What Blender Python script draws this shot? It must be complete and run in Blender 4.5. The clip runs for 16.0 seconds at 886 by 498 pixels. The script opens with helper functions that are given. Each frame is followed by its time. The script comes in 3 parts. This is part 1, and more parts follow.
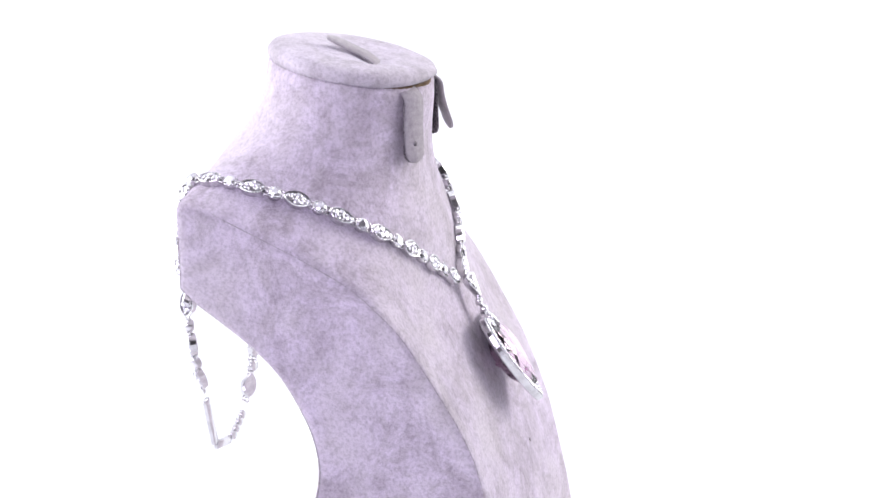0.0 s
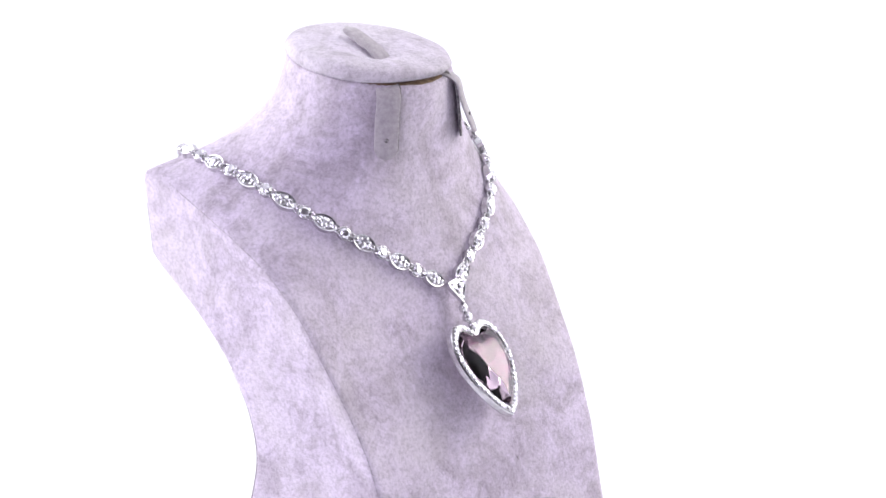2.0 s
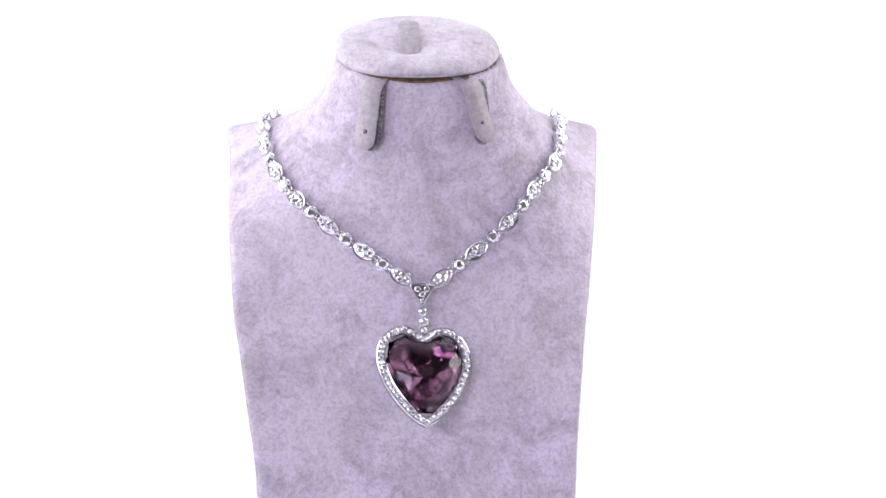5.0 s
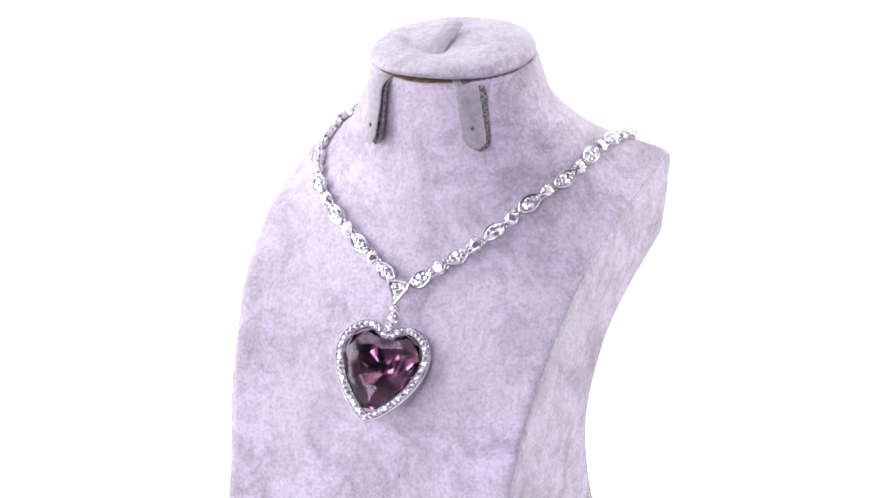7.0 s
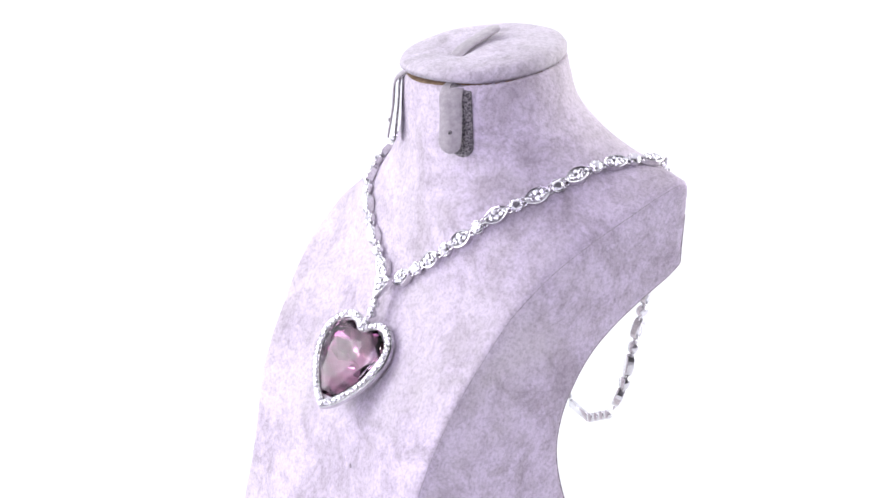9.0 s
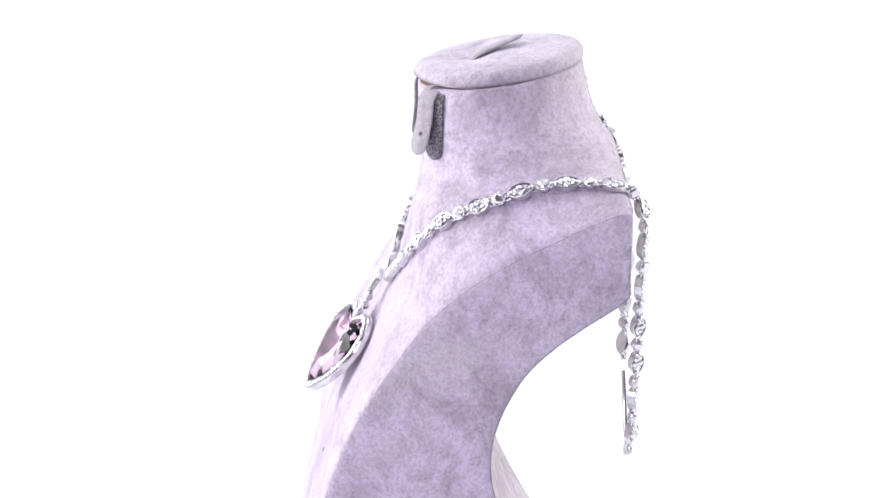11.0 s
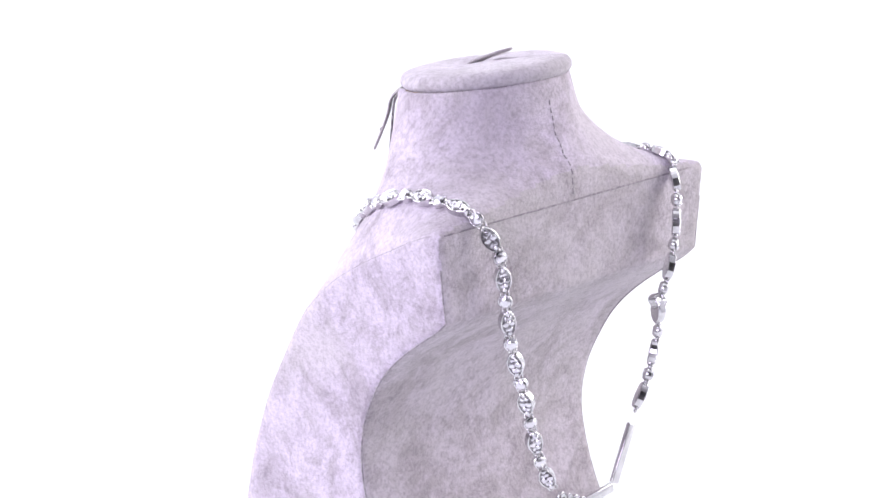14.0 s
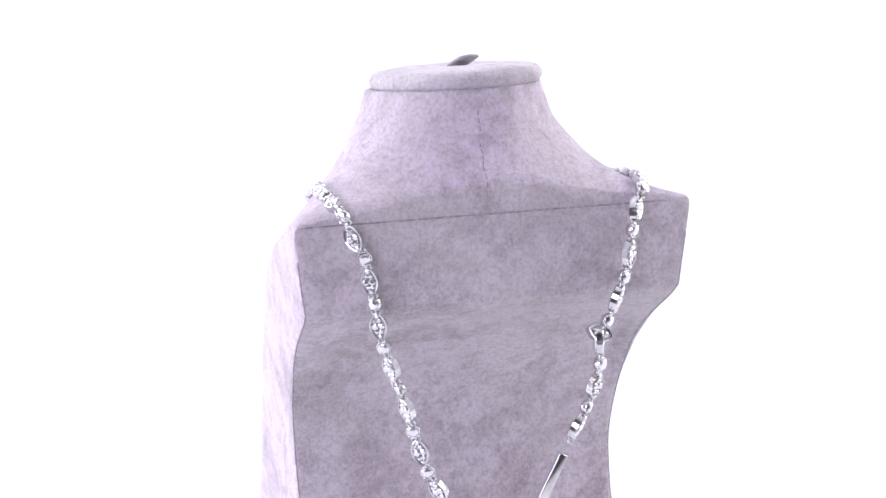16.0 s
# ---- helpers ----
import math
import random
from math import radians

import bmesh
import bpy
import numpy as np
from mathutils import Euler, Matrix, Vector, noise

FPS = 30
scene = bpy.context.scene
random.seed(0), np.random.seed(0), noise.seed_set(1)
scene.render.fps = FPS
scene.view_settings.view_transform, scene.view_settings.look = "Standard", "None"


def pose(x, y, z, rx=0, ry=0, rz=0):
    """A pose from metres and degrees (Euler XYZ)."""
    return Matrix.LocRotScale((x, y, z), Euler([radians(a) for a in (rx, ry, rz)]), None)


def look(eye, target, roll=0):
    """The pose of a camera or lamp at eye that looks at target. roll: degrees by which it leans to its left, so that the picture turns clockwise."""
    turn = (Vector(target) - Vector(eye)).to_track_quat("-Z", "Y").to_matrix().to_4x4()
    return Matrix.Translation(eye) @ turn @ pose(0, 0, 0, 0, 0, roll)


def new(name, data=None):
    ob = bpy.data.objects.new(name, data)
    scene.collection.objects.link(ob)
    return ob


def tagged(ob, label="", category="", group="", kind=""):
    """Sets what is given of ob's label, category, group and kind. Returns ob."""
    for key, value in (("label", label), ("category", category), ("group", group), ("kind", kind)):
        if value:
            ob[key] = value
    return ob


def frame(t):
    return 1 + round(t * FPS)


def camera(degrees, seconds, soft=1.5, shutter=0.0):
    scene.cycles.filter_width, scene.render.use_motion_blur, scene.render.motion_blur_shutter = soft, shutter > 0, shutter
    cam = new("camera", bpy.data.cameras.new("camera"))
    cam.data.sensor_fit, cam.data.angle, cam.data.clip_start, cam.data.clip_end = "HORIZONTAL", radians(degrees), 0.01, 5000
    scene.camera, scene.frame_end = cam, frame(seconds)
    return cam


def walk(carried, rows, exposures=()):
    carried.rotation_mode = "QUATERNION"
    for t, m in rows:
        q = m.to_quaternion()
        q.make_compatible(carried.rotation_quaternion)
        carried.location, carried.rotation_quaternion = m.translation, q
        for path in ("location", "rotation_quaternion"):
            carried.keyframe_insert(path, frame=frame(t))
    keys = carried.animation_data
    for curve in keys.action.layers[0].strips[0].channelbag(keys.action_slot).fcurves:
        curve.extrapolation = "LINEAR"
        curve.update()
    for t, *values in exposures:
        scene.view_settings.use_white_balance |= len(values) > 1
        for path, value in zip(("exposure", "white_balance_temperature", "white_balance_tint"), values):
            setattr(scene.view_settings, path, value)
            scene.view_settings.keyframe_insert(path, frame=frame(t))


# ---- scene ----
cam = camera(18.836, 16.0, soft=1.5)
EYE = Vector((0.0, -0.9515, 0.4046))
PAN, PITCH = radians(0.395), radians(-15.37)
AIM = Vector((math.sin(PAN) * math.cos(PITCH), math.cos(PAN) * math.cos(PITCH), math.sin(PITCH)))
CAMERA_POSE = look(EYE, EYE + AIM, 0.15)
walk(cam, [(0.0, CAMERA_POSE), (16.0, CAMERA_POSE)])


def turn(t):
    """The pose of the slowly turning stand: it spins about the world's z axis at a steady rate."""
    return pose(0, 0, 0, 0, 0, 73.80 - 14.881 * t) @ Matrix.Translation((-0.0028, 0, 0))


# ---- world and light ----
world = bpy.data.worlds.new("studio_air")
scene.world = world
world.use_nodes = True
world.node_tree.nodes["Background"].inputs[0].default_value = (0.80, 0.84, 0.92, 1)
world.node_tree.nodes["Background"].inputs[1].default_value = 0.12


def softbox(name, eye, target, sx, sy, power, color):
    data = bpy.data.lights.new(name, "AREA")
    data.shape, data.size, data.size_y, data.energy, data.color = "RECTANGLE", sx, sy, power, color
    ob = new(name, data)
    ob.matrix_world = look(eye, target)
    return ob


# All unseen: left, right and front inferred from shading; top and backdrop added.
softbox("softbox_left", (-0.64, 0.06, 0.36), (0, 0.0, 0.15), 0.55, 0.55, 4.5, (0.99, 0.98, 1.0))
softbox("softbox_right", (0.64, 0.20, 0.40), (0, 0.0, 0.14), 0.5, 0.55, 3.9, (1.0, 0.96, 0.92))
softbox("top_fill", (0.0, 0.05, 0.90), (0, 0.05, 0.0), 0.6, 0.5, 0.35, (0.99, 0.98, 1.0))
softbox("softbox_front", (-0.46, -1.12, 0.62), (0, 0.0, 0.13), 0.6, 0.5, 7.2, (0.825, 0.735, 1.0))
softbox("backdrop_fill", (0.0, 0.30, 0.90), (0, 0.50, 0.20), 1.1, 0.2, 1.2, (0.96, 0.98, 1.0))
scene.view_settings.exposure = 0.0


# ---- materials ----
def material(name):
    m = bpy.data.materials.new(name)
    m.use_nodes = True
    nt = m.node_tree
    return m, nt, nt.nodes["Principled BSDF"]


def node(nt, kind, **values):
    n = nt.nodes.new(kind)
    for key, value in values.items():
        n.inputs[key].default_value = value
    return n


def ramp(nt, fac, stops):
    n = nt.nodes.new("ShaderNodeValToRGB")
    while len(n.color_ramp.elements) < len(stops):
        n.color_ramp.elements.new(0.5)
    for el, (p, c) in zip(n.color_ramp.elements, stops):
        el.position, el.color = p, (*c, 1)
    nt.links.new(fac, n.inputs[0])
    return n.outputs[0]


def noise_tex(nt, scale, detail=4, rough=0.6, stretch=None, distort=0.0):
    co = nt.nodes.new("ShaderNodeTexCoord")
    mp = nt.nodes.new("ShaderNodeMapping")
    if stretch:
        mp.inputs["Scale"].default_value = stretch
    nt.links.new(co.outputs["Object"], mp.inputs[0])
    n = node(nt, "ShaderNodeTexNoise", Scale=scale, Detail=detail, Roughness=rough, Distortion=distort)
    nt.links.new(mp.outputs[0], n.inputs["Vector"])
    return n.outputs["Fac"]


def mix(nt, fac, a, b, mode="MIX"):
    n = nt.nodes.new("ShaderNodeMix")
    n.data_type, n.blend_type = "RGBA", mode
    for value, slot in ((fac, 0), (a, 6), (b, 7)):
        if isinstance(value, (int, float)):
            n.inputs[slot].default_value = value
        elif isinstance(value, tuple):
            n.inputs[slot].default_value = (*value, 1)
        else:
            nt.links.new(value, n.inputs[slot])
    return n.outputs[2]


def bump(nt, bsdf, height, strength, distance):
    b = node(nt, "ShaderNodeBump", Strength=strength, Distance=distance)
    nt.links.new(height, b.inputs["Height"])
    nt.links.new(b.outputs[0], bsdf.inputs["Normal"])


def velvet(name, light, dark, warm):
    """Short-pile velvet: brushed patches where the nap lies the other way, and a fine fleck."""
    m, nt, b = material(name)
    patches = ramp(nt, noise_tex(nt, 44, 9, 0.74, distort=0.7), [(0.40, (0, 0, 0)), (0.55, (1, 1, 1))])
    tint = ramp(nt, noise_tex(nt, 22, 3, 0.55), [(0.42, (0, 0, 0)), (0.64, (1, 1, 1))])
    worn = ramp(nt, noise_tex(nt, 170, 6, 0.74, distort=0.4), [(0.36, (0.79, 0.775, 0.785)), (0.52, (1.02, 1.02, 1.02))])
    fleck = ramp(nt, noise_tex(nt, 750, 3, 0.75), [(0.36, (0.80, 0.79, 0.80)), (0.56, (1.03, 1.03, 1.03))])
    base = mix(nt, patches, dark, light)
    base = mix(nt, tint, base, mix(nt, 0.55, base, warm))
    base = mix(nt, 1.0, base, mix(nt, tint, worn, mix(nt, 0.6, worn, (1.02, 1.02, 1.02))), "MULTIPLY")
    base = mix(nt, 1.0, base, fleck, "MULTIPLY")
    nt.links.new(base, b.inputs["Base Color"])
    b.inputs["Roughness"].default_value = 0.95
    b.inputs["Specular IOR Level"].default_value = 0.15
    b.inputs["Sheen Weight"].default_value = 0.30
    b.inputs["Sheen Roughness"].default_value = 0.35
    b.inputs["Sheen Tint"].default_value = (0.96, 0.94, 1.0, 1)
    h = nt.nodes.new("ShaderNodeMath")
    h.operation = "ADD"
    nt.links.new(noise_tex(nt, 900, 3, 0.7), h.inputs[0])
    nt.links.new(noise_tex(nt, 130, 3, 0.6), h.inputs[1])
    bump(nt, b, h.outputs[0], 0.75, 0.0006)
    return m


VELVET = velvet("lavender_velvet", (0.685, 0.620, 0.730), (0.50, 0.45, 0.515), (0.60, 0.565, 0.575))
# The cap's copy is greyed to stand for weaker violet light up there.
CAP_VELVET = velvet("less_violet_lit_velvet", (0.655, 0.610, 0.680), (0.51, 0.475, 0.515), (0.60, 0.575, 0.59))
BACK_VELVET = velvet("greyish_velvet", (0.63, 0.585, 0.63), (0.47, 0.435, 0.455), (0.58, 0.555, 0.55))
SEAM, nt, b = material("seam_thread")
nt.links.new(ramp(nt, noise_tex(nt, 700, 2), [(0.35, (0.27, 0.25, 0.27)), (0.65, (0.48, 0.44, 0.47))]), b.inputs["Base Color"])
b.inputs["Roughness"].default_value = 0.95
SUEDE, nt, b = material("grey_suede")
nt.links.new(ramp(nt, noise_tex(nt, 500, 4, 0.7), [(0.3, (0.30, 0.275, 0.295)), (0.7, (0.46, 0.43, 0.45))]), b.inputs["Base Color"])
b.inputs["Roughness"].default_value = 0.9
b.inputs["Sheen Weight"].default_value = 0.3
bump(nt, b, noise_tex(nt, 1500, 2), 0.5, 0.0003)
WEAVE, nt, b = material("dark_weave_lining")
nt.links.new(ramp(nt, noise_tex(nt, 1300, 2), [(0.40, (0.07, 0.065, 0.07)), (0.60, (0.30, 0.28, 0.29))]), b.inputs["Base Color"])
b.inputs["Roughness"].default_value = 0.9
MDF, nt, b = material("brown_fibreboard")
nt.links.new(ramp(nt, noise_tex(nt, 300, 4), [(0.35, (0.14, 0.09, 0.05)), (0.65, (0.27, 0.19, 0.11))]), b.inputs["Base Color"])
b.inputs["Roughness"].default_value = 0.85
SILVER, nt, b = material("polished_silver")
nt.links.new(ramp(nt, noise_tex(nt, 260, 3), [(0.35, (0.58, 0.575, 0.585)), (0.65, (0.78, 0.775, 0.785))]), b.inputs["Base Color"])
b.inputs["Metallic"].default_value = 1.0
nt.links.new(ramp(nt, noise_tex(nt, 500, 3), [(0.3, (0.10, 0.10, 0.10)), (0.7, (0.24, 0.24, 0.24))]), b.inputs["Roughness"])
CRYSTAL, nt, b = material("foil_backed_crystal")
b.inputs["Base Color"].default_value = (0.84, 0.83, 0.865, 1)
b.inputs["Roughness"].default_value = 0.04
b.inputs["Metallic"].default_value = 0.85
b.inputs["IOR"].default_value = 2.0
# Dull silver for recesses; the shade between stones is put into its colour.
RECESS, nt, b = material("dull_shaded_silver")
nt.links.new(ramp(nt, noise_tex(nt, 900, 3), [(0.35, (0.42, 0.415, 0.43)), (0.65, (0.72, 0.71, 0.73))]), b.inputs["Base Color"])
b.inputs["Metallic"].default_value = 1.0
b.inputs["Roughness"].default_value = 0.35
AMETHYST, nt, b = material("amethyst_glass")
b.inputs["Base Color"].default_value = (0.80, 0.62, 0.73, 1)
b.inputs["Roughness"].default_value = 0.01
b.inputs["IOR"].default_value = 1.46
b.inputs["Transmission Weight"].default_value = 1.0
# Pale and dark blotches in the colour stand for facet reflections.
FOIL, nt, b = material("mauve_glint_foil")
nt.links.new(ramp(nt, noise_tex(nt, 140, 2), [(0.43, (0.11, 0.06, 0.09)), (0.57, (0.64, 0.49, 0.57))]), b.inputs["Base Color"])
b.inputs["Metallic"].default_value = 1.0
b.inputs["Roughness"].default_value = 0.04
PAPER, nt, b = material("white_backdrop_paper")
nt.links.new(ramp(nt, noise_tex(nt, 3.0, 5), [(0.35, (0.76, 0.78, 0.805)), (0.65, (0.80, 0.815, 0.835))]), b.inputs["Base Color"])
b.inputs["Roughness"].default_value = 0.8
TENT, nt, b = material("white_tent_cloth")
nt.links.new(ramp(nt, noise_tex(nt, 8.0, 4), [(0.35, (0.74, 0.74, 0.76)), (0.65, (0.80, 0.80, 0.82))]), b.inputs["Base Color"])
b.inputs["Roughness"].default_value = 0.9
ROOM, nt, b = material("grey_room_plaster")
nt.links.new(ramp(nt, noise_tex(nt, 2.0, 5), [(0.35, (0.46, 0.45, 0.46)), (0.65, (0.55, 0.54, 0.55))]), b.inputs["Base Color"])
b.inputs["Roughness"].default_value = 0.9


# ---- mesh helpers ----
def mesh_of(name, bm, mat, smooth=True):
    bmesh.ops.recalc_face_normals(bm, faces=bm.faces)
    me = bpy.data.meshes.new(name)
    bm.to_mesh(me)
    bm.free()
    me.materials.append(mat)
    me.polygons.foreach_set("use_smooth", [smooth] * len(me.polygons))
    return me


def part(name, bm, mat, parent, label="", smooth=True):
    ob = new(name, mesh_of(name, bm, mat, smooth))
    ob.parent = parent
    return tagged(ob, label) if label else ob


def shared(name, me, parent, m):
    """One more piece on a mesh that alike pieces share."""
    ob = new(name, me)
    ob.parent = parent
    ob.matrix_basis = m
    return ob


def box_bm(x0, x1, y0, y1, z0, z1, bevel=0.0):
    bm = bmesh.new()
    bmesh.ops.create_cube(bm, size=1, matrix=Matrix.Translation(((x0 + x1) / 2, (y0 + y1) / 2, (z0 + z1) / 2)) @ Matrix.Diagonal((x1 - x0, y1 - y0, z1 - z0, 1)))
    if bevel:
        bmesh.ops.bevel(bm, geom=bm.edges[:], offset=bevel, segments=2, affect="EDGES", profile=0.5)
    return bm


def rings_bm(rings, close=True, cap_start=False, cap_end=False):
    """Skin over rings of points."""
    bm = bmesh.new()
    rows = [[bm.verts.new(p) for p in ring] for ring in rings]
    n = len(rows[0])
    for a, c in zip(rows, rows[1:]):
        for i in range(n if close else n - 1):
            j = (i + 1) % n
            bm.faces.new((a[i], a[j], c[j], c[i]))
    if cap_start:
        bm.faces.new(rows[0][::-1])
    if cap_end:
        bm.faces.new(rows[-1])
    return bm


def tube_bm(points, radius, sides=6, closed=False):
    pts = [Vector(p) for p in points]
    rings = []
    n = len(pts)
    up = Vector((0.31, 0.52, 0.79))
    for i, p in enumerate(pts):
        a = pts[(i - 1) % n] if closed or i else p
        c = pts[(i + 1) % n] if closed or i < n - 1 else p
        t = (c - a).normalized()
        s = t.cross(up).normalized()
        w = t.cross(s)
        rings.append([p + radius * (math.cos(k * math.tau / sides) * s + math.sin(k * math.tau / sides) * w) for k in range(sides)])
    if closed:
        rings.append(rings[0])
    bm = rings_bm(rings, True, not closed, not closed)
    bmesh.ops.remove_doubles(bm, verts=bm.verts, dist=1e-7)
    return bm


def smooth_path(points, per=8):
    """A Catmull-Rom curve through the points."""
    p = [Vector(q) for q in points]
    p = [2 * p[0] - p[1]] + p + [2 * p[-1] - p[-2]]
    out = []
    for a, b_, c, d in zip(p, p[1:], p[2:], p[3:]):
        for k in range(per):
            t = k / per
            out.append(0.5 * (2 * b_ + (c - a) * t + (2 * a - 5 * b_ + 4 * c - d) * t * t + (3 * b_ - a - 3 * c + d) * t ** 3))
    return out + [p[-2]]


# ---- the setting ----
def build_setting():
    # a white sweep: table, curve and back wall in one sheet with some thickness
    prof = [(-0.62, 0.0), (0.26, 0.0)]
    prof += [(0.26 + 0.30 * math.sin(a), 0.30 - 0.30 * math.cos(a)) for a in [radians(k * 6) for k in range(1, 16)]]
    prof += [(0.56, 0.95)]
    low = [(y + (0.01 if z > 0.2 else 0.004), z - 0.012 if z < 0.2 else z) for y, z in prof]
    loop = prof + low[::-1]
    bm = rings_bm([[(x, y, z) for y, z in loop] for x in (-0.75, 0.75)], True, True, True)
    ob = new("backdrop", mesh_of("backdrop", bm, PAPER, False))
    tagged(ob, "seamless white paper sweep under and behind the stand", "backdrop", kind="structure")
    # Unseen tent sides and top, added so white light bounces onto the stand.
    for name, x in (("wall_west", -0.77), ("wall_east", 0.76)):
        ob = new(name, mesh_of(name, box_bm(x, x + 0.01, -0.55, 0.58, -0.03, 0.95), TENT, False))
        tagged(ob, "unseen cloth side of an assumed light tent", "wall", kind="structure")
    ob = new("ceiling", mesh_of("ceiling", box_bm(-0.77, 0.77, -0.55, 0.58, 0.955, 0.965), TENT, False))
    tagged(ob, "unseen cloth top of an assumed light tent", "ceiling", kind="structure")
    # unseen dim room, added round the tent; its grey fills the front and reflections
    for name, b6 in (("wall_south", (-2, 2, -2.6, -2.5, -0.13, 1.9)), ("wall_north", (-2, 2, 1.5, 1.6, -0.13, 1.9)), ("wall_left", (-2.1, -2, -2.6, 1.6, -0.13, 1.9)),
                     ("wall_right", (2, 2.1, -2.6, 1.6, -0.13, 1.9)), ("floor", (-2, 2, -2.5, 1.5, -0.13, -0.031)), ("ceiling_room", (-2, 2, -2.5, 1.5, 1.9, 2.0))):
        ob = new(name, mesh_of(name, box_bm(*b6), ROOM, False))
        tagged(ob, "unseen plain grey shell added as a dim studio room", name.split("_")[0], kind="structure")


build_setting()


# ---- the stand's shape ----
FRONT = [(0.120, 0.1775), (0.085, 0.1765), (0.069, 0.1745), (0.058, 0.1707), (0.0465, 0.1648), (0.031, 0.1567), (0.0165, 0.1477), (0.0065, 0.1397), (-0.002, 0.1315),
         (-0.009, 0.122), (-0.0153, 0.1125), (-0.0216, 0.1025), (-0.0258, 0.095), (-0.0327, 0.080), (-0.0376, 0.067), (-0.0446, 0.040), (-0.0491, 0.010), (-0.0506, -0.02)]
BACK = [(0.0698, 0.30), (0.0698, 0.20), (0.0698, 0.150), (0.0690, 0.1415), (0.0562, 0.132), (0.0449, 0.1235), (0.0350, 0.1135), (0.0281, 0.102), (0.0237, 0.0905), (0.0223, 0.077),
        (0.0249, 0.063), (0.0310, 0.046), (0.0411, 0.026), (0.0521, 0.008), (0.0621, -0.02)]
CROWN_Y = [-0.052, -0.046, -0.039, -0.0285, -0.002, 0.014, 0.031, 0.050, 0.060, 0.069, 0.085, 0.12]
CROWN_B = [0.0005, 0.0005, 0.0008, 0.0025, 0.0065, 0.016, 0.019, 0.018, 0.013, 0.005, 0.002, 0.001]
WIDE_Z = [0.0, 0.05, 0.08, 0.11, 0.142, 0.1735, 0.25]
WIDE_W = [0.0585, 0.0578, 0.0590, 0.0615, 0.0655, 0.0695, 0.0715]
NECK_Z = [0.10, 0.150, 0.165, 0.178, 0.190, 0.200, 0.215]
NECK_X = [0.0450, 0.0450, 0.0446, 0.0434, 0.0398, 0.0346, 0.0296]
NECK_C = [0.033, 0.033, 0.0332, 0.0325, 0.0305, 0.0286, 0.0270]
NECK_Y = [0.0350, 0.0350, 0.0342, 0.0334, 0.0320, 0.0312, 0.0300]
SKEW, BACK_SKEW = 0.030, -0.026
CAP_AT, CAP_TILT, CAP_LEAN = Vector((-0.0008, 0.0270, 0.2106)), 8.7, 1.35


def dense(points, per=6):
    return np.array([(q.x, q.y) for q in smooth_path([(y, z, 0) for y, z in points], per)])


FRONT_LINE, BACK_LINE = dense(FRONT, 3), dense(BACK, 3)


def line_side(y, z, line):
    """Signed distance to an open line (negative on its inner side), and the y of the nearest place on it."""
    q = np.stack([y, z], -1)
    best, sign, near = np.full(len(q), 1e9), np.ones(len(q)), np.zeros(len(q))
    for a, c in zip(line, line[1:]):
        d = c - a
        s = np.clip(((q - a) @ d) / (d @ d), 0, 1)
        e = q - a - s[:, None] * d
        dist = np.hypot(e[:, 0], e[:, 1])
        closer = dist < best - 1e-9
        best = np.where(closer, dist, best)
        sign = np.where(closer, np.sign(d[1] * e[:, 0] - d[0] * e[:, 1] + 1e-15), sign)
        near = np.where(closer, a[0] + s * d[0], near)
    return best * sign, near


def soft_max(a, c, k):
    h = np.maximum(k - np.abs(a - c), 0) / k
    return np.maximum(a, c) + h * h * k / 4


def soft_min(a, c, k):
    return -soft_max(-a, -c, k)


def swell(x, z):
    """How far the chest's outer edges come forward, more on the left half."""
    rise = np.clip((z - 0.055) / 0.03, 0, 1) * np.clip((0.178 - z) / 0.03, 0, 1)
    return np.where(x < 0, 0.0048, 0.0008) * (x / 0.06) ** 4 * rise


def flare(y, z):
    """How far a place lies from the front edge towards the back edge, 0 to 1: the left side spreads towards the back."""
    y0 = np.interp(z, [0.0, 0.05, 0.08, 0.10, 0.12, 0.14, 0.165], [-0.047, -0.041, -0.031, -0.020, -0.007, 0.009, 0.049])
    y1 = np.interp(z, [0.0, 0.05, 0.08, 0.10, 0.12, 0.142], [0.058, 0.030, 0.0225, 0.0275, 0.041, 0.069])
    return np.clip((y - y0) / (y1 - y0), 0, 1)


def fields(p, fb=None):
    """Front, back, side and top of the stand as distance fields at the points p."""
    x, y, z = p[:, 0], p[:, 1], p[:, 2]
    if fb is None:
        f, near = line_side(y - SKEW * x + swell(x, z), z, FRONT_LINE)
        bk, _ = line_side(y + BACK_SKEW * x, z, BACK_LINE)
    else:
        f, near, bk = fb
    wide = np.interp(z, WIDE_Z, WIDE_W)
    wide = wide + np.where(x < 0, 0.0043, 0) * (0.7 + 0.3 * np.clip((0.0745 - y) / 0.018, 0, 1)) * np.clip((z - 0.07) / 0.05, 0, 1)
    wide = wide + np.where(x < 0, 1, 0) * np.interp(z, [0.11, 0.14], [0.0050, 0.0030]) * flare(y, z)
    ratio = np.clip(np.abs(x) / wide, 0, 1.3)
    front = f - np.interp(near, CROWN_Y, CROWN_B) * (1 - ratio ** 3.2)
    rx, ry, cy = np.interp(z, NECK_Z, NECK_X), np.interp(z, NECK_Z, NECK_Y), np.interp(z, NECK_Z, NECK_C)
    neck = (np.sqrt((x / rx) ** 2 + ((y - cy) / ry) ** 2) - 1) * np.minimum(rx, ry)
    front = soft_min(front, neck, 0.024)
    side = np.abs(x) - wide
    n = pose(0, 0, 0, CAP_TILT, CAP_LEAN).to_3x3() @ Vector((0, 0, 1))
    top = (x - CAP_AT.x) * n.x + (y - CAP_AT.y) * n.y + (z - CAP_AT.z) * n.z
    return front, -bk, side, np.maximum(top, -z)


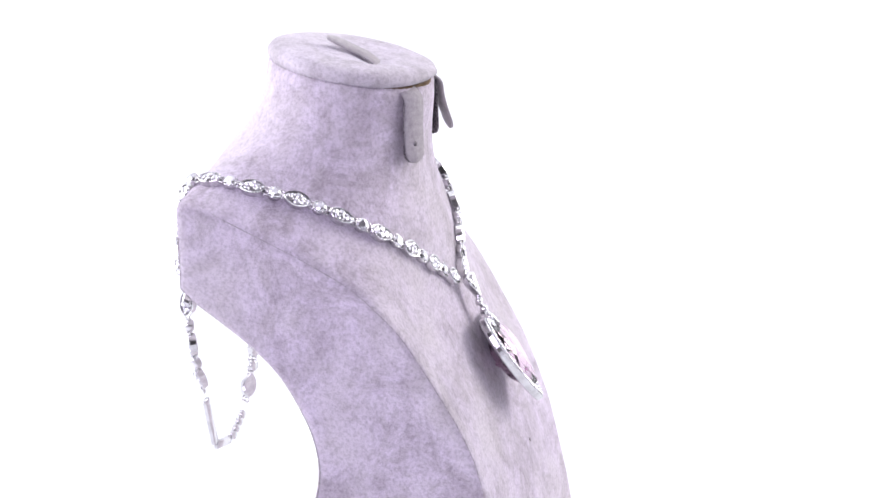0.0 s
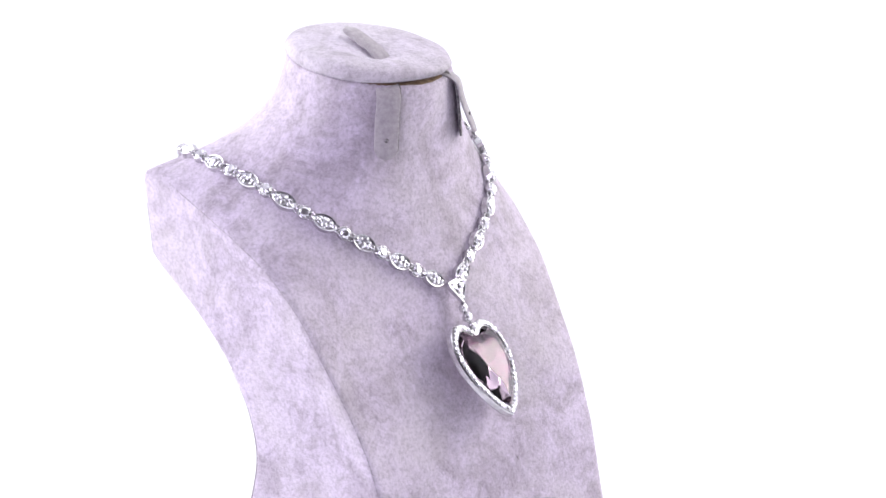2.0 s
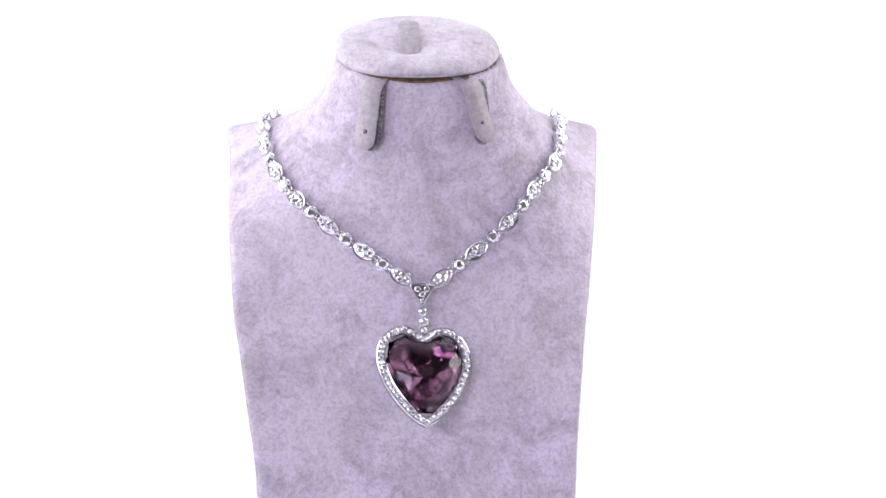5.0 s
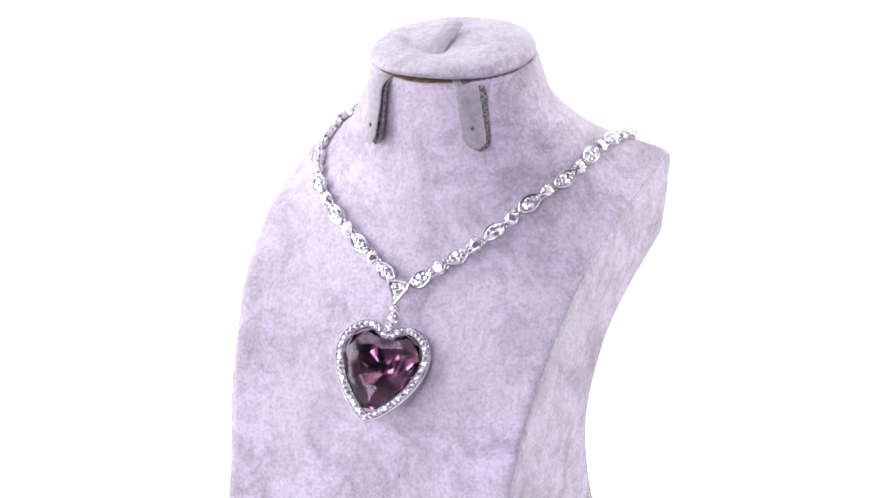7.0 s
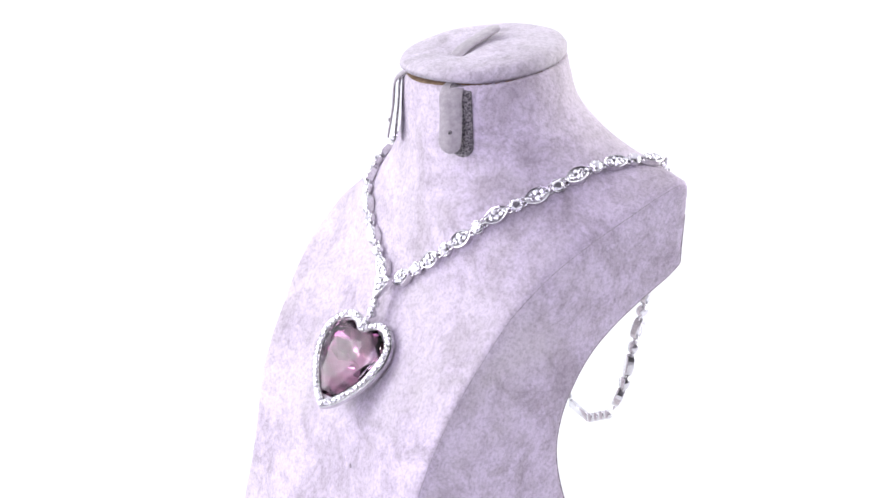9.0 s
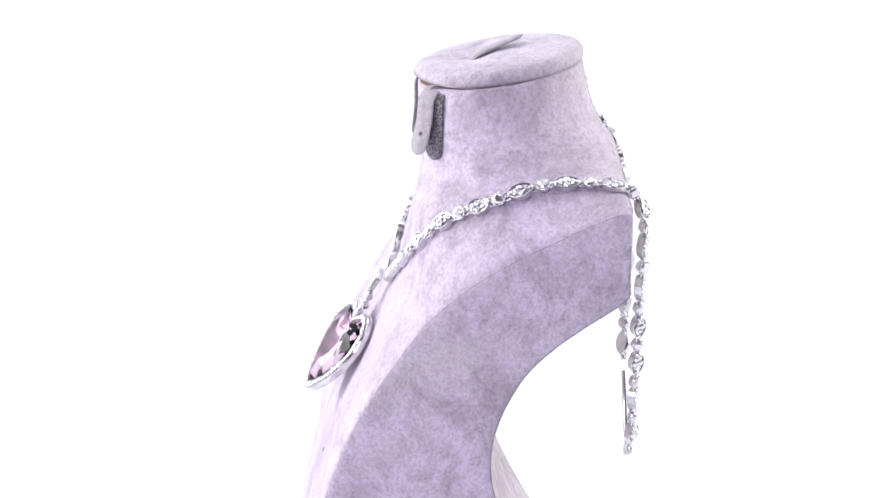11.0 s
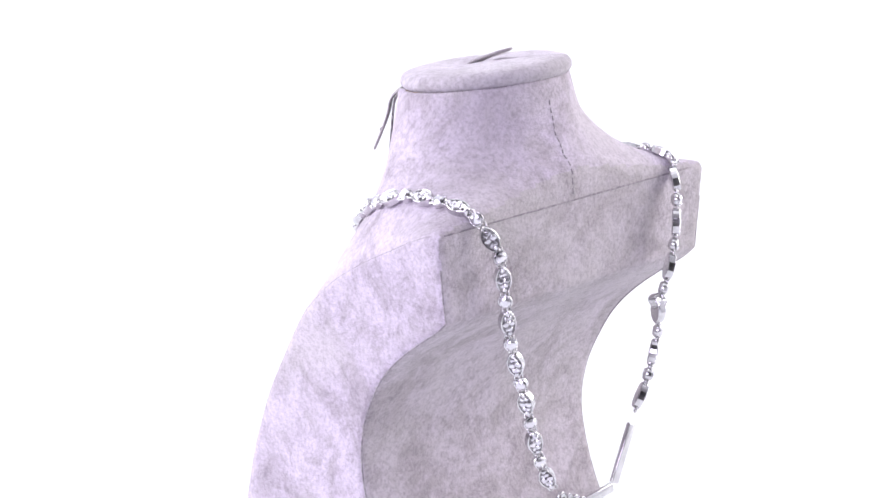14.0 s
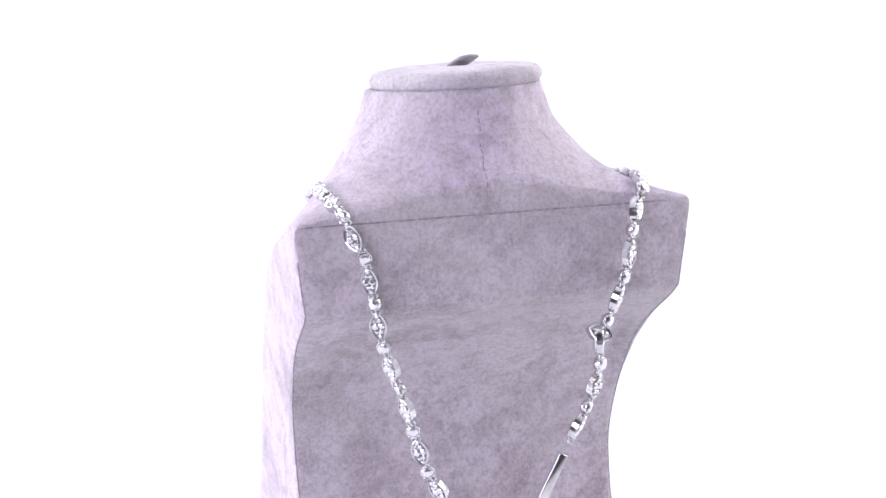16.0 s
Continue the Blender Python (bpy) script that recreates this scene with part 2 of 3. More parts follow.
def solid(p, fb=None):
    front, bk, side, top = fields(p, fb)
    return np.maximum(soft_max(soft_max(front, bk, 0.004), side, 0.0030), top)


def gradient(p):
    e, out = 1e-4, []
    for k in range(3):
        d = np.zeros(3)
        d[k] = e
        out.append((solid(p + d) - solid(p - d)) / (2 * e))
    return np.stack(out, -1)


def settle(points, gap=0.0, steps=4):
    """Moves points onto the stand's surface, or a gap above it; gives them and the outward way there."""
    p = np.array([tuple(q) for q in points], float)
    for _ in range(steps):
        g = gradient(p)
        p = p - ((solid(p) - gap) / np.maximum((g * g).sum(1), 0.2))[:, None] * g
    g = gradient(p)
    g /= np.linalg.norm(g, axis=1)[:, None]
    return [Vector(q) for q in p], [Vector(q) for q in g]


def surface_net(h=0.0016):
    """The stand's skin: one vertex in each cell that the surface crosses, one quad for each crossed edge."""
    xs, ys, zs = np.arange(-0.0792, 0.0793, h), np.arange(-0.0656, 0.0800, h), np.arange(-0.0033, 0.2248, h)
    Y, Z = np.meshgrid(ys, zs, indexing="ij")
    v = np.zeros((len(xs), len(ys), len(zs)))
    for i, x in enumerate(xs):
        f, near = line_side(Y.ravel() - SKEW * x + swell(x, Z.ravel()), Z.ravel(), FRONT_LINE)
        bk, _ = line_side(Y.ravel() + BACK_SKEW * x, Z.ravel(), BACK_LINE)
        q = np.stack([np.full(Y.size, x), Y.ravel(), Z.ravel()], -1)
        v[i] = solid(q, (f, near, bk)).reshape(Y.shape)
    inside = v < 0
    shape = tuple(s - 1 for s in v.shape)
    total, count = np.zeros(shape + (3,)), np.zeros(shape)
    corners = [(i, j, k) for i in (0, 1) for j in (0, 1) for k in (0, 1)]

    def at(c, arr):
        return arr[c[0]:c[0] + shape[0], c[1]:c[1] + shape[1], c[2]:c[2] + shape[2]]

    for a in corners:
        for axis in range(3):
            if a[axis]:
                continue
            c = list(a)
            c[axis] = 1
            cross = at(a, inside) != at(c, inside)
            va, vc = at(a, v), at(c, v)
            t = np.where(cross, va / np.where(cross, va - vc, 1), 0)
            for k in range(3):
                total[..., k] += np.where(cross, a[k] + (t if k == axis else 0), 0)
            count += cross
    used = count > 0
    index = np.full(shape, -1)
    index[used] = np.arange(used.sum())
    cell = np.argwhere(used)
    verts = (cell + total[used] / count[used][:, None]) * h + np.array([xs[0], ys[0], zs[0]])
    quads = []
    for axis in range(3):
        u, w = [k for k in range(3) if k != axis]
        lo = [slice(1, s) for s in shape]
        lo[axis] = slice(0, shape[axis])
        a = inside[tuple(slice(0, s) for s in shape)]
        sh = [slice(0, s) for s in shape]
        sh[axis] = slice(1, shape[axis] + 1)
        for c in np.argwhere(a != inside[tuple(sh)]):
            if c[u] == 0 or c[w] == 0:
                continue
            ids = []
            for du, dw in ((1, 1), (0, 1), (0, 0), (1, 0)):
                q = c.copy()
                q[u] -= du
                q[w] -= dw
                ids.append(index[tuple(q)])
            flip = bool(a[tuple(c)]) != (axis == 1)
            quads.append(ids if flip else ids[::-1])
    for _ in range(2):
        g = gradient(verts)
        verts = verts - np.clip(solid(verts) / np.maximum((g * g).sum(1), 0.3), -h, h)[:, None] * g
    return verts, np.array(quads)


def ribbon_bm(points, across, width, thick, round_end=True):
    """A flat strap along points with a rounded free end; across(i) gives its width's way."""
    pts = [Vector(p) for p in points]
    length = [0.0]
    for a, c in zip(pts, pts[1:]):
        length.append(length[-1] + (c - a).length)
    rings = []
    for i, p in enumerate(pts):
        t = (pts[min(i + 1, len(pts) - 1)] - pts[max(i - 1, 0)]).normalized()
        s = Vector(across).normalized()
        n = t.cross(s).normalized()
        left = length[-1] - length[i]
        half = width / 2
        if round_end and left < half:
            half = max(math.sqrt(max(half * half - (half - left) ** 2, 0)), 0.0004)
        e = min(thick * 0.4, half * 0.5)
        rings.append([p + s * a + n * c for a, c in ((-half, -thick / 2 + e), (-half + e, -thick / 2), (half - e, -thick / 2), (half, -thick / 2 + e),
                                                      (half, thick / 2 - e), (half - e, thick / 2), (-half + e, thick / 2), (-half, thick / 2 - e))])
    return rings_bm(rings, True, True, True)


def build_stand():
    stand = tagged(new("necklace_stand"), "lavender grey velvet necklace stand turning on white paper", "display stand")
    verts, quads = surface_net()
    mid = verts[quads].mean(1)
    front, bk, side, top = fields(mid)
    which = np.argmax(np.stack([front, bk, np.where(mid[:, 0] > 0, side, -1), np.where(mid[:, 0] <= 0, side, -1), np.where((mid[:, 2] > 0.1) & (front < -0.0022), top, -1), np.where(mid[:, 2] <= 0.1, top, -1)]), 0)
    for k, (name, mat, label) in enumerate((("front_panel", VELVET, "brushed lavender velvet chest and neck"), ("back_panel", BACK_VELVET, "greyish velvet back"),
                                            ("side_panel", VELVET, ""), ("side_panel", VELVET, ""), ("neck_top", MDF, "bare brown board under the cap"), ("underside", MDF, ""))):
        faces = quads[which == k]
        ids, inv = np.unique(faces, return_inverse=True)
        me = bpy.data.meshes.new(name)
        me.from_pydata(verts[ids].tolist(), [], inv.reshape(-1, 4).tolist())
        me.materials.append(mat)
        me.polygons.foreach_set("use_smooth", [True] * len(me.polygons))
        me.update()
        ob = new(name, me)
        ob.parent = stand
        if label:
            tagged(ob, label)
    # seams: along both back edges, across the shoulders and down the nape
    for sx in (-1, 1):
        line = [(sx * (np.interp(z, WIDE_Z, WIDE_W) - 0.0006) - (0.0060 if sx < 0 else 0), y - BACK_SKEW * sx * 0.065 - 0.0008, z) for y, z in BACK_LINE if 0.004 < z < 0.172]
        pts, _ = settle(line, 0.0)
        part("edge_seam", tube_bm(pts, 0.00032, 5), SEAM, stand)
    for sx in (-1, 1):
        line = []
        for y, z in FRONT_LINE:
            if 0.004 < z < 0.1735:
                x = sx * (np.interp(z, WIDE_Z, WIDE_W) - 0.0004) - (0.0043 * min(1, max(0, (z - 0.07) / 0.05)) * min(1, (0.0745 - y) / 0.018) if sx < 0 else 0)
                line.append((x, y + SKEW * sx * 0.06 + 0.0006 - float(swell(x, z)), z))
        pts, _ = settle(line, -0.0001)
        part("edge_seam", tube_bm(pts, 0.00016, 5), SEAM, stand)
    pts, _ = settle([(x, 0.0735 - BACK_SKEW * x, 0.1738) for x in np.linspace(-0.066, 0.066, 40)], 0.0)
    part("shoulder_seam", tube_bm(pts, 0.00035, 5), SEAM, stand)
    for k in range(13):
        z = 0.176 + k * 0.0026
        pts, _ = settle([(0.0003 + 0.0003 * math.sin(k * 1.7), 0.064, z), (0.0003 + 0.0003 * math.sin(k * 1.7 + 1), 0.064, z + 0.0017)], 0.0001, 9)
        part("stitch", tube_bm(pts, 0.00022, 5), SEAM, stand)
    # the padded cap
    tilt = Matrix.Translation(CAP_AT) @ pose(0, 0, 0, CAP_TILT, CAP_LEAN)
    gape = lambda a: 0.0023 * max(0.0, -math.sin(a - 0.12)) ** 2.5
    prof = [(0.0, -0.0006), (0.0266, -0.0006), (0.0297, -0.0003), (0.0310, 0.0011), (0.0312, 0.0031), (0.0300, 0.0050), (0.0277, 0.0059), (0.0237, 0.0064), (0.0190, 0.0066), (0.0142, 0.0066), (0.0095, 0.0066), (0.0057, 0.0066), (0.0028, 0.0066)]
    rings = []
    for i, (rad, z) in enumerate(prof[1:], 1):
        ring = []
        for k in range(64):
            a = k * math.tau / 64
            x, y = 0.985 * rad * math.cos(a), rad * math.sin(a)
            zz = z + 0.0003 * noise.noise((x * 90, y * 90, z * 60))
            if i > 4:
                d = math.hypot((x + 0.004) * 0.8, (y + 0.0095) * 1.15)
                zz -= 0.0028 * math.exp(-(d / 0.0075) ** 2)
            if i < 4:
                zz += gape(a)
            ring.append(tilt @ Vector((x, y, zz)))
        rings.append(ring)
    bm = rings_bm(rings, True, True, True)
    cap = part("cap", bm, CAP_VELVET, stand, "round padded velvet cap with a dent")
    line = [tilt @ Vector((0.0292 * math.cos(k * math.tau / 72), 0.0297 * math.sin(k * math.tau / 72), -0.0002 + gape(k * math.tau / 72))) for k in range(72)]
    part("cap_seam", tube_bm(line, 0.0002, 5, True), SEAM, cap)
    # the bare board under the cap shows where the cap gapes at the front
    rings = [[tilt @ Vector((rx * math.cos(k * math.tau / 64), ry * math.sin(k * math.tau / 64), z)) for k in range(64)] for rx, ry, z in ((0.0285, 0.0292, -0.0022), (0.0287, 0.0294, 0.0000), (0.0280, 0.0287, 0.0003))]
    part("neck_board", rings_bm(rings, True, True, True), MDF, stand, "raw brown edge of the board under the cap")
    # the strap that stands out of the cap's slit
    pts = smooth_path([(-0.0030, 0.0150, 0.2118), (-0.0032, 0.0200, 0.2157), (-0.0036, 0.0275, 0.2191), (-0.0040, 0.0352, 0.2222)], 8)
    part("strap", ribbon_bm(pts, (1, 0.02, 0), 0.0078, 0.0009), SUEDE, cap, "short grey suede strap standing out of a slit")
    # earring tabs: an outer leaf that springs away and an inner leaf behind it, at both front corners
    for az, reach, low, az_in, reach_in, low_in in ((-33.2, 0.0362, 0.1811, -31.8, 0.0335, 0.1806), (40.2, 0.0398, 0.1842, 46.0, 0.0326, 0.1818)):
        c = Vector((0, 0.0272, 0))
        tab = None
        for name, mat, turned, top_r, r1, end, w in (("tab", SUEDE, az, 0.0316, reach, low, 0.0088), ("tab_lining", WEAVE, az_in, 0.0308, reach_in, low_in, 0.0086)):
            spin = lambda k: Vector((math.sin(radians(turned * k)), -math.cos(radians(turned * k)), 0))
            side_way = Vector((math.cos(radians(turned * 0.95)), math.sin(radians(turned * 0.95)), 0))
            path = [c + spin(0.9) * 0.024 + Vector((0, 0, 0.2068)), c + spin(0.9) * 0.0292 + Vector((0, 0, 0.2066)), c + spin(0.92) * (top_r + 0.0004) + Vector((0, 0, 0.2042)),
                    c + spin(0.96) * (top_r * 0.55 + r1 * 0.45) + Vector((0, 0, 0.1955)), c + spin(1.0) * r1 + Vector((0, 0, end))]
            path = smooth_path(path, 24)
            gap = 0.0030 if name == "tab" else 0.0012
            near = [i for i, q in enumerate(path) if i > 44 and solid(np.array([tuple(q)]))[0] < gap]
            for i, q in zip(near, settle([path[i] for i in near], gap)[0] if near else []):
                path[i] = q
            for _ in range(90):
                path = path[:1] + [(a + 2 * q + d) / 4 for a, q, d in zip(path, path[1:], path[2:])] + path[-1:]
            ob = part(name, ribbon_bm(path, side_way, w, 0.0008), mat, tab or stand,
                      "grey suede earring tab with a pierced hole" if name == "tab" else "dark woven lining of the tab")
            if name == "tab":
                tab = ob
                spot = min(path, key=lambda q: abs(q.z - low - 0.0071) + (1 if q.z > 0.2 else 0))
                # A dark plug, not an opening: its colour stands for the hole's shade.
                hole = spot + spin(1.0) * 0.0006
                bm = bmesh.new()
                bmesh.ops.create_cone(bm, cap_ends=True, segments=12, radius1=0.0009, radius2=0.0006, depth=0.0006,
                                      matrix=Matrix.Translation(hole) @ spin(1.0).to_track_quat("Z", "Y").to_matrix().to_4x4())
                part("eyelet", bm, WEAVE, tab, "dark plug for the shade in a pierced hole")
    # a fleck of lint on the chest
    pts, ways = settle([(0.0134, -0.0365, 0.0688)], 0.0003)
    p = pts[0]
    part("lint_fleck", tube_bm([p, p + Vector((0.0005, 0, -0.0006)), p + Vector((0.0006, 0, -0.0014))], 0.00035, 5), SEAM, stand, "dark fleck of lint")
    return stand


# ---- the necklace ----
def stone_mesh(name, r, mat, n=8):
    """A small brilliant: table, crown, girdle and pavilion."""
    ring = lambda rad, z, off: [(rad * math.cos((k + off) * math.tau / n), rad * math.sin((k + off) * math.tau / n), z) for k in range(n)]
    bm = rings_bm([ring(0.52 * r, 0.44 * r, 0.5), ring(0.82 * r, 0.28 * r, 0.0), ring(r, 0.0, 0.5)], True, True, False)
    rim = [v for v in bm.verts if abs(v.co.z) < 1e-9]
    tip = bm.verts.new((0, 0, -0.75 * r))
    rim.sort(key=lambda v: math.atan2(v.co.y, v.co.x))
    for a, c in zip(rim, rim[1:] + rim[:1]):
        bm.faces.new((a, c, tip))
    bmesh.ops.triangulate(bm, faces=[f for f in bm.faces if len(f.verts) == 4])
    return mesh_of(name, bm, mat, False)


def lens_ring(half_l, half_w, z, n=10):
    up = [(half_l * math.cos(math.pi * k / n), half_w * math.sin(math.pi * k / n) ** 1.35, z) for k in range(n + 1)]
    return up + [(x, -y, zz) for x, y, zz in up[-2:0:-1]]


def marquise_mesh():
    L, W = 0.0050, 0.0030
    rings = [lens_ring(L * 0.90, W * 0.82, -0.0022), lens_ring(L, W, -0.0017), lens_ring(L, W, 0.0006), lens_ring(L * 0.965, W * 0.94, 0.0008),
             lens_ring(L * 0.90, W * 0.82, 0.0007), lens_ring(L * 0.88, W * 0.78, 0.0001)]
    me = mesh_of("marquise_link", rings_bm(rings, True, True, True), SILVER, False)
    me.materials.append(RECESS)
    for f in me.polygons:
        if len(f.vertices) > 4 and f.center.z > 0:
            f.material_index = 1
    return me


def bezel_mesh(name, r):
    ring = lambda rad, z: [(rad * math.cos(k * math.tau / 16), rad * math.sin(k * math.tau / 16), z) for k in range(16)]
    rings = [ring(r * 0.70, -0.0022), ring(r * 0.92, -0.0016), ring(r, 0.0002), ring(r * 0.95, 0.0005), ring(r * 0.82, 0.0004), ring(r * 0.78, -0.0002)]
    bm = rings_bm(rings, True, True, True)
    for k in range(4):
        a = (k + 0.5) * math.tau / 4
        bmesh.ops.create_icosphere(bm, subdivisions=1, radius=r * 0.17, matrix=Matrix.Translation((0.88 * r * math.cos(a), 0.88 * r * math.sin(a), 0.0005)))
    return mesh_of(name, bm, SILVER, True)


def ring_mesh():
    pts = [(0.0011 * math.cos(k * math.tau / 12), 0.0008 * math.sin(k * math.tau / 12), 0) for k in range(12)]
    return mesh_of("jump_ring", tube_bm(pts, 0.00033, 6, True), SILVER, True)


HEART_SIZE = 1.13
HEART_HALF = [(0.0, 0.0128), (0.0022, 0.0146), (0.0060, 0.0160), (0.0100, 0.0152), (0.0136, 0.0120), (0.0155, 0.0074), (0.0154, 0.0024), (0.0133, -0.0040), (0.0091, -0.0104), (0.0042, -0.0154), (0.0, -0.0178)]


def heart_ring(inset, z, n):
    """n points round the heart, drawn in by inset metres."""
    half = [q for q in smooth_path([(x, y, 0) for x, y in HEART_HALF], 8)]
    loop = [(q.x, q.y) for q in half] + [(-q.x, q.y) for q in half[-2:0:-1]]
    moved = []
    m = len(loop)
    for i in range(m):
        (ax, ay), (bx, by) = loop[i - 2], loop[(i + 2) % m]
        d = math.hypot(bx - ax, by - ay)
        nx, ny = (by - ay) / d, -(bx - ax) / d
        moved.append((loop[i][0] + nx * inset, loop[i][1] + ny * inset))
    acc = [0.0]
    for i in range(m):
        (ax, ay), (bx, by) = moved[i], moved[(i + 1) % m]
        acc.append(acc[-1] + math.hypot(bx - ax, by - ay))
    out = []
    for k in range(n):
        s = acc[-1] * k / n
        i = max(j for j in range(m) if acc[j] <= s)
        t = (s - acc[i]) / max(acc[i + 1] - acc[i], 1e-9)
        (ax, ay), (bx, by) = moved[i], moved[(i + 1) % m]
        out.append(Vector((ax + (bx - ax) * t, ay + (by - ay) * t, z)))
    return out


GEM_CENTRE = Vector((0, 0.0012, 0))


def gem_ring(n, scale, z, off):
    base = heart_ring(0.0030, 0, n * 2)
    return [GEM_CENTRE + (base[(2 * k + off) % (2 * n)] - GEM_CENTRE) * scale + Vector((0, 0, z)) for k in range(n)]


def facet_rows(bm, rows):
    """Triangular facets between rings that are turned half a step against each other."""
    n = len(rows[0])
    for i, (a, c) in enumerate(zip(rows, rows[1:])):
        for k in range(n):
            j = (k + 1) % n
            if i % 2 == 0:
                bm.faces.new((a[k], a[j], c[k]))
                bm.faces.new((a[j], c[j], c[k]))
            else:
                bm.faces.new((a[k], c[j], c[k]))
                bm.faces.new((a[k], a[j], c[j]))


def gem_bm():
    """The clear crown of the heart-cut stone: a flat table, two rows of facets and a girdle."""
    n = 9
    bm = bmesh.new()
    rows = [[bm.verts.new(p) for p in gem_ring(n, sc, z, off)] for sc, z, off in ((0.56, 0.0036, 0), (0.82, 0.0025, 1), (1.0, 0.0008, 0))]
    facet_rows(bm, rows)
    bm.faces.new(rows[0])
    low = [bm.verts.new(p) for p in gem_ring(n, 1.0, 0.0004, 0)]
    for k in range(n):
        j = (k + 1) % n
        bm.faces.new((rows[2][k], rows[2][j], low[j], low[k]))
    bm.faces.new(low)
    return bm


def pavilion_bm():
    """The foiled pavilion under the crown: steep main facets, smaller broken facets towards the girdle, and a keel."""
    n = 13
    rnd = random.Random(21)
    bm = bmesh.new()
    rows = [[bm.verts.new(p + Vector((rnd.uniform(-0.0005, 0.0005) * w, rnd.uniform(-0.0005, 0.0005) * w, rnd.uniform(-0.0009, 0.0009) * w))) for p in gem_ring(n, sc, z, off)]
            for sc, z, off, w in ((1.0, 0.0002, 0, 0), (0.80, -0.0019, 1, 1.2), (0.54, -0.0036, 0, 1.6), (0.27, -0.0049, 1, 1.2))]
    facet_rows(bm, rows)
    tip = bm.verts.new(GEM_CENTRE + Vector((0.0006, -0.0008, -0.0058)))
    for k in range(n):
        bm.faces.new((rows[-1][k], rows[-1][(k + 1) % n], tip))
    return bm


def frame_on(p, tangent, normal):
    t = tangent.normalized()
    n = (normal - normal.dot(t) * t).normalized()
    s = n.cross(t)
    return Matrix(((t.x, s.x, n.x, p.x), (t.y, s.y, n.y, p.y), (t.z, s.z, n.z, p.z), (0, 0, 0, 1)))


RIGHT = [(0.0052, -0.0175, 0.1335), (0.0104, -0.0151, 0.1375), (0.0231, -0.0080, 0.1459), (0.0350, -0.0013, 0.1560), (0.0440, 0.0105, 0.1655), (0.0519, 0.0238, 0.1735), (0.0546, 0.0400, 0.1808), (0.0552, 0.0530, 0.1825), (0.0540, 0.0650, 0.1815), (0.0520, 0.0725, 0.1770),
         (0.0488, 0.0769, 0.1690), (0.0458, 0.0776, 0.1640), (0.0418, 0.0772, 0.1430), (0.0390, 0.0768, 0.1310), (0.0352, 0.0768, 0.1190), (0.0319, 0.0768, 0.1102), (0.0228, 0.0767, 0.0830), (0.0135, 0.0770, 0.0690)]
LEFT = [(-0.0018, -0.0172, 0.1345), (-0.0062, -0.0160, 0.1375), (-0.0196, -0.0118, 0.1451), (-0.0337, -0.0064, 0.1540), (-0.0458, 0.0024, 0.1623), (-0.0541, 0.0150, 0.1697), (-0.0586, 0.0301, 0.1757), (-0.0596, 0.0480, 0.1782), (-0.0580, 0.0610, 0.1778), (-0.0550, 0.0695, 0.1755),
        (-0.0515, 0.0748, 0.1685), (-0.0490, 0.0772, 0.1560), (-0.0448, 0.0780, 0.1420), (-0.0400, 0.0783, 0.1318), (-0.0385, 0.0783, 0.1285), (-0.0390, 0.0780, 0.1180), (-0.0345, 0.0774, 0.1027), (-0.0262, 0.0766, 0.0865)]


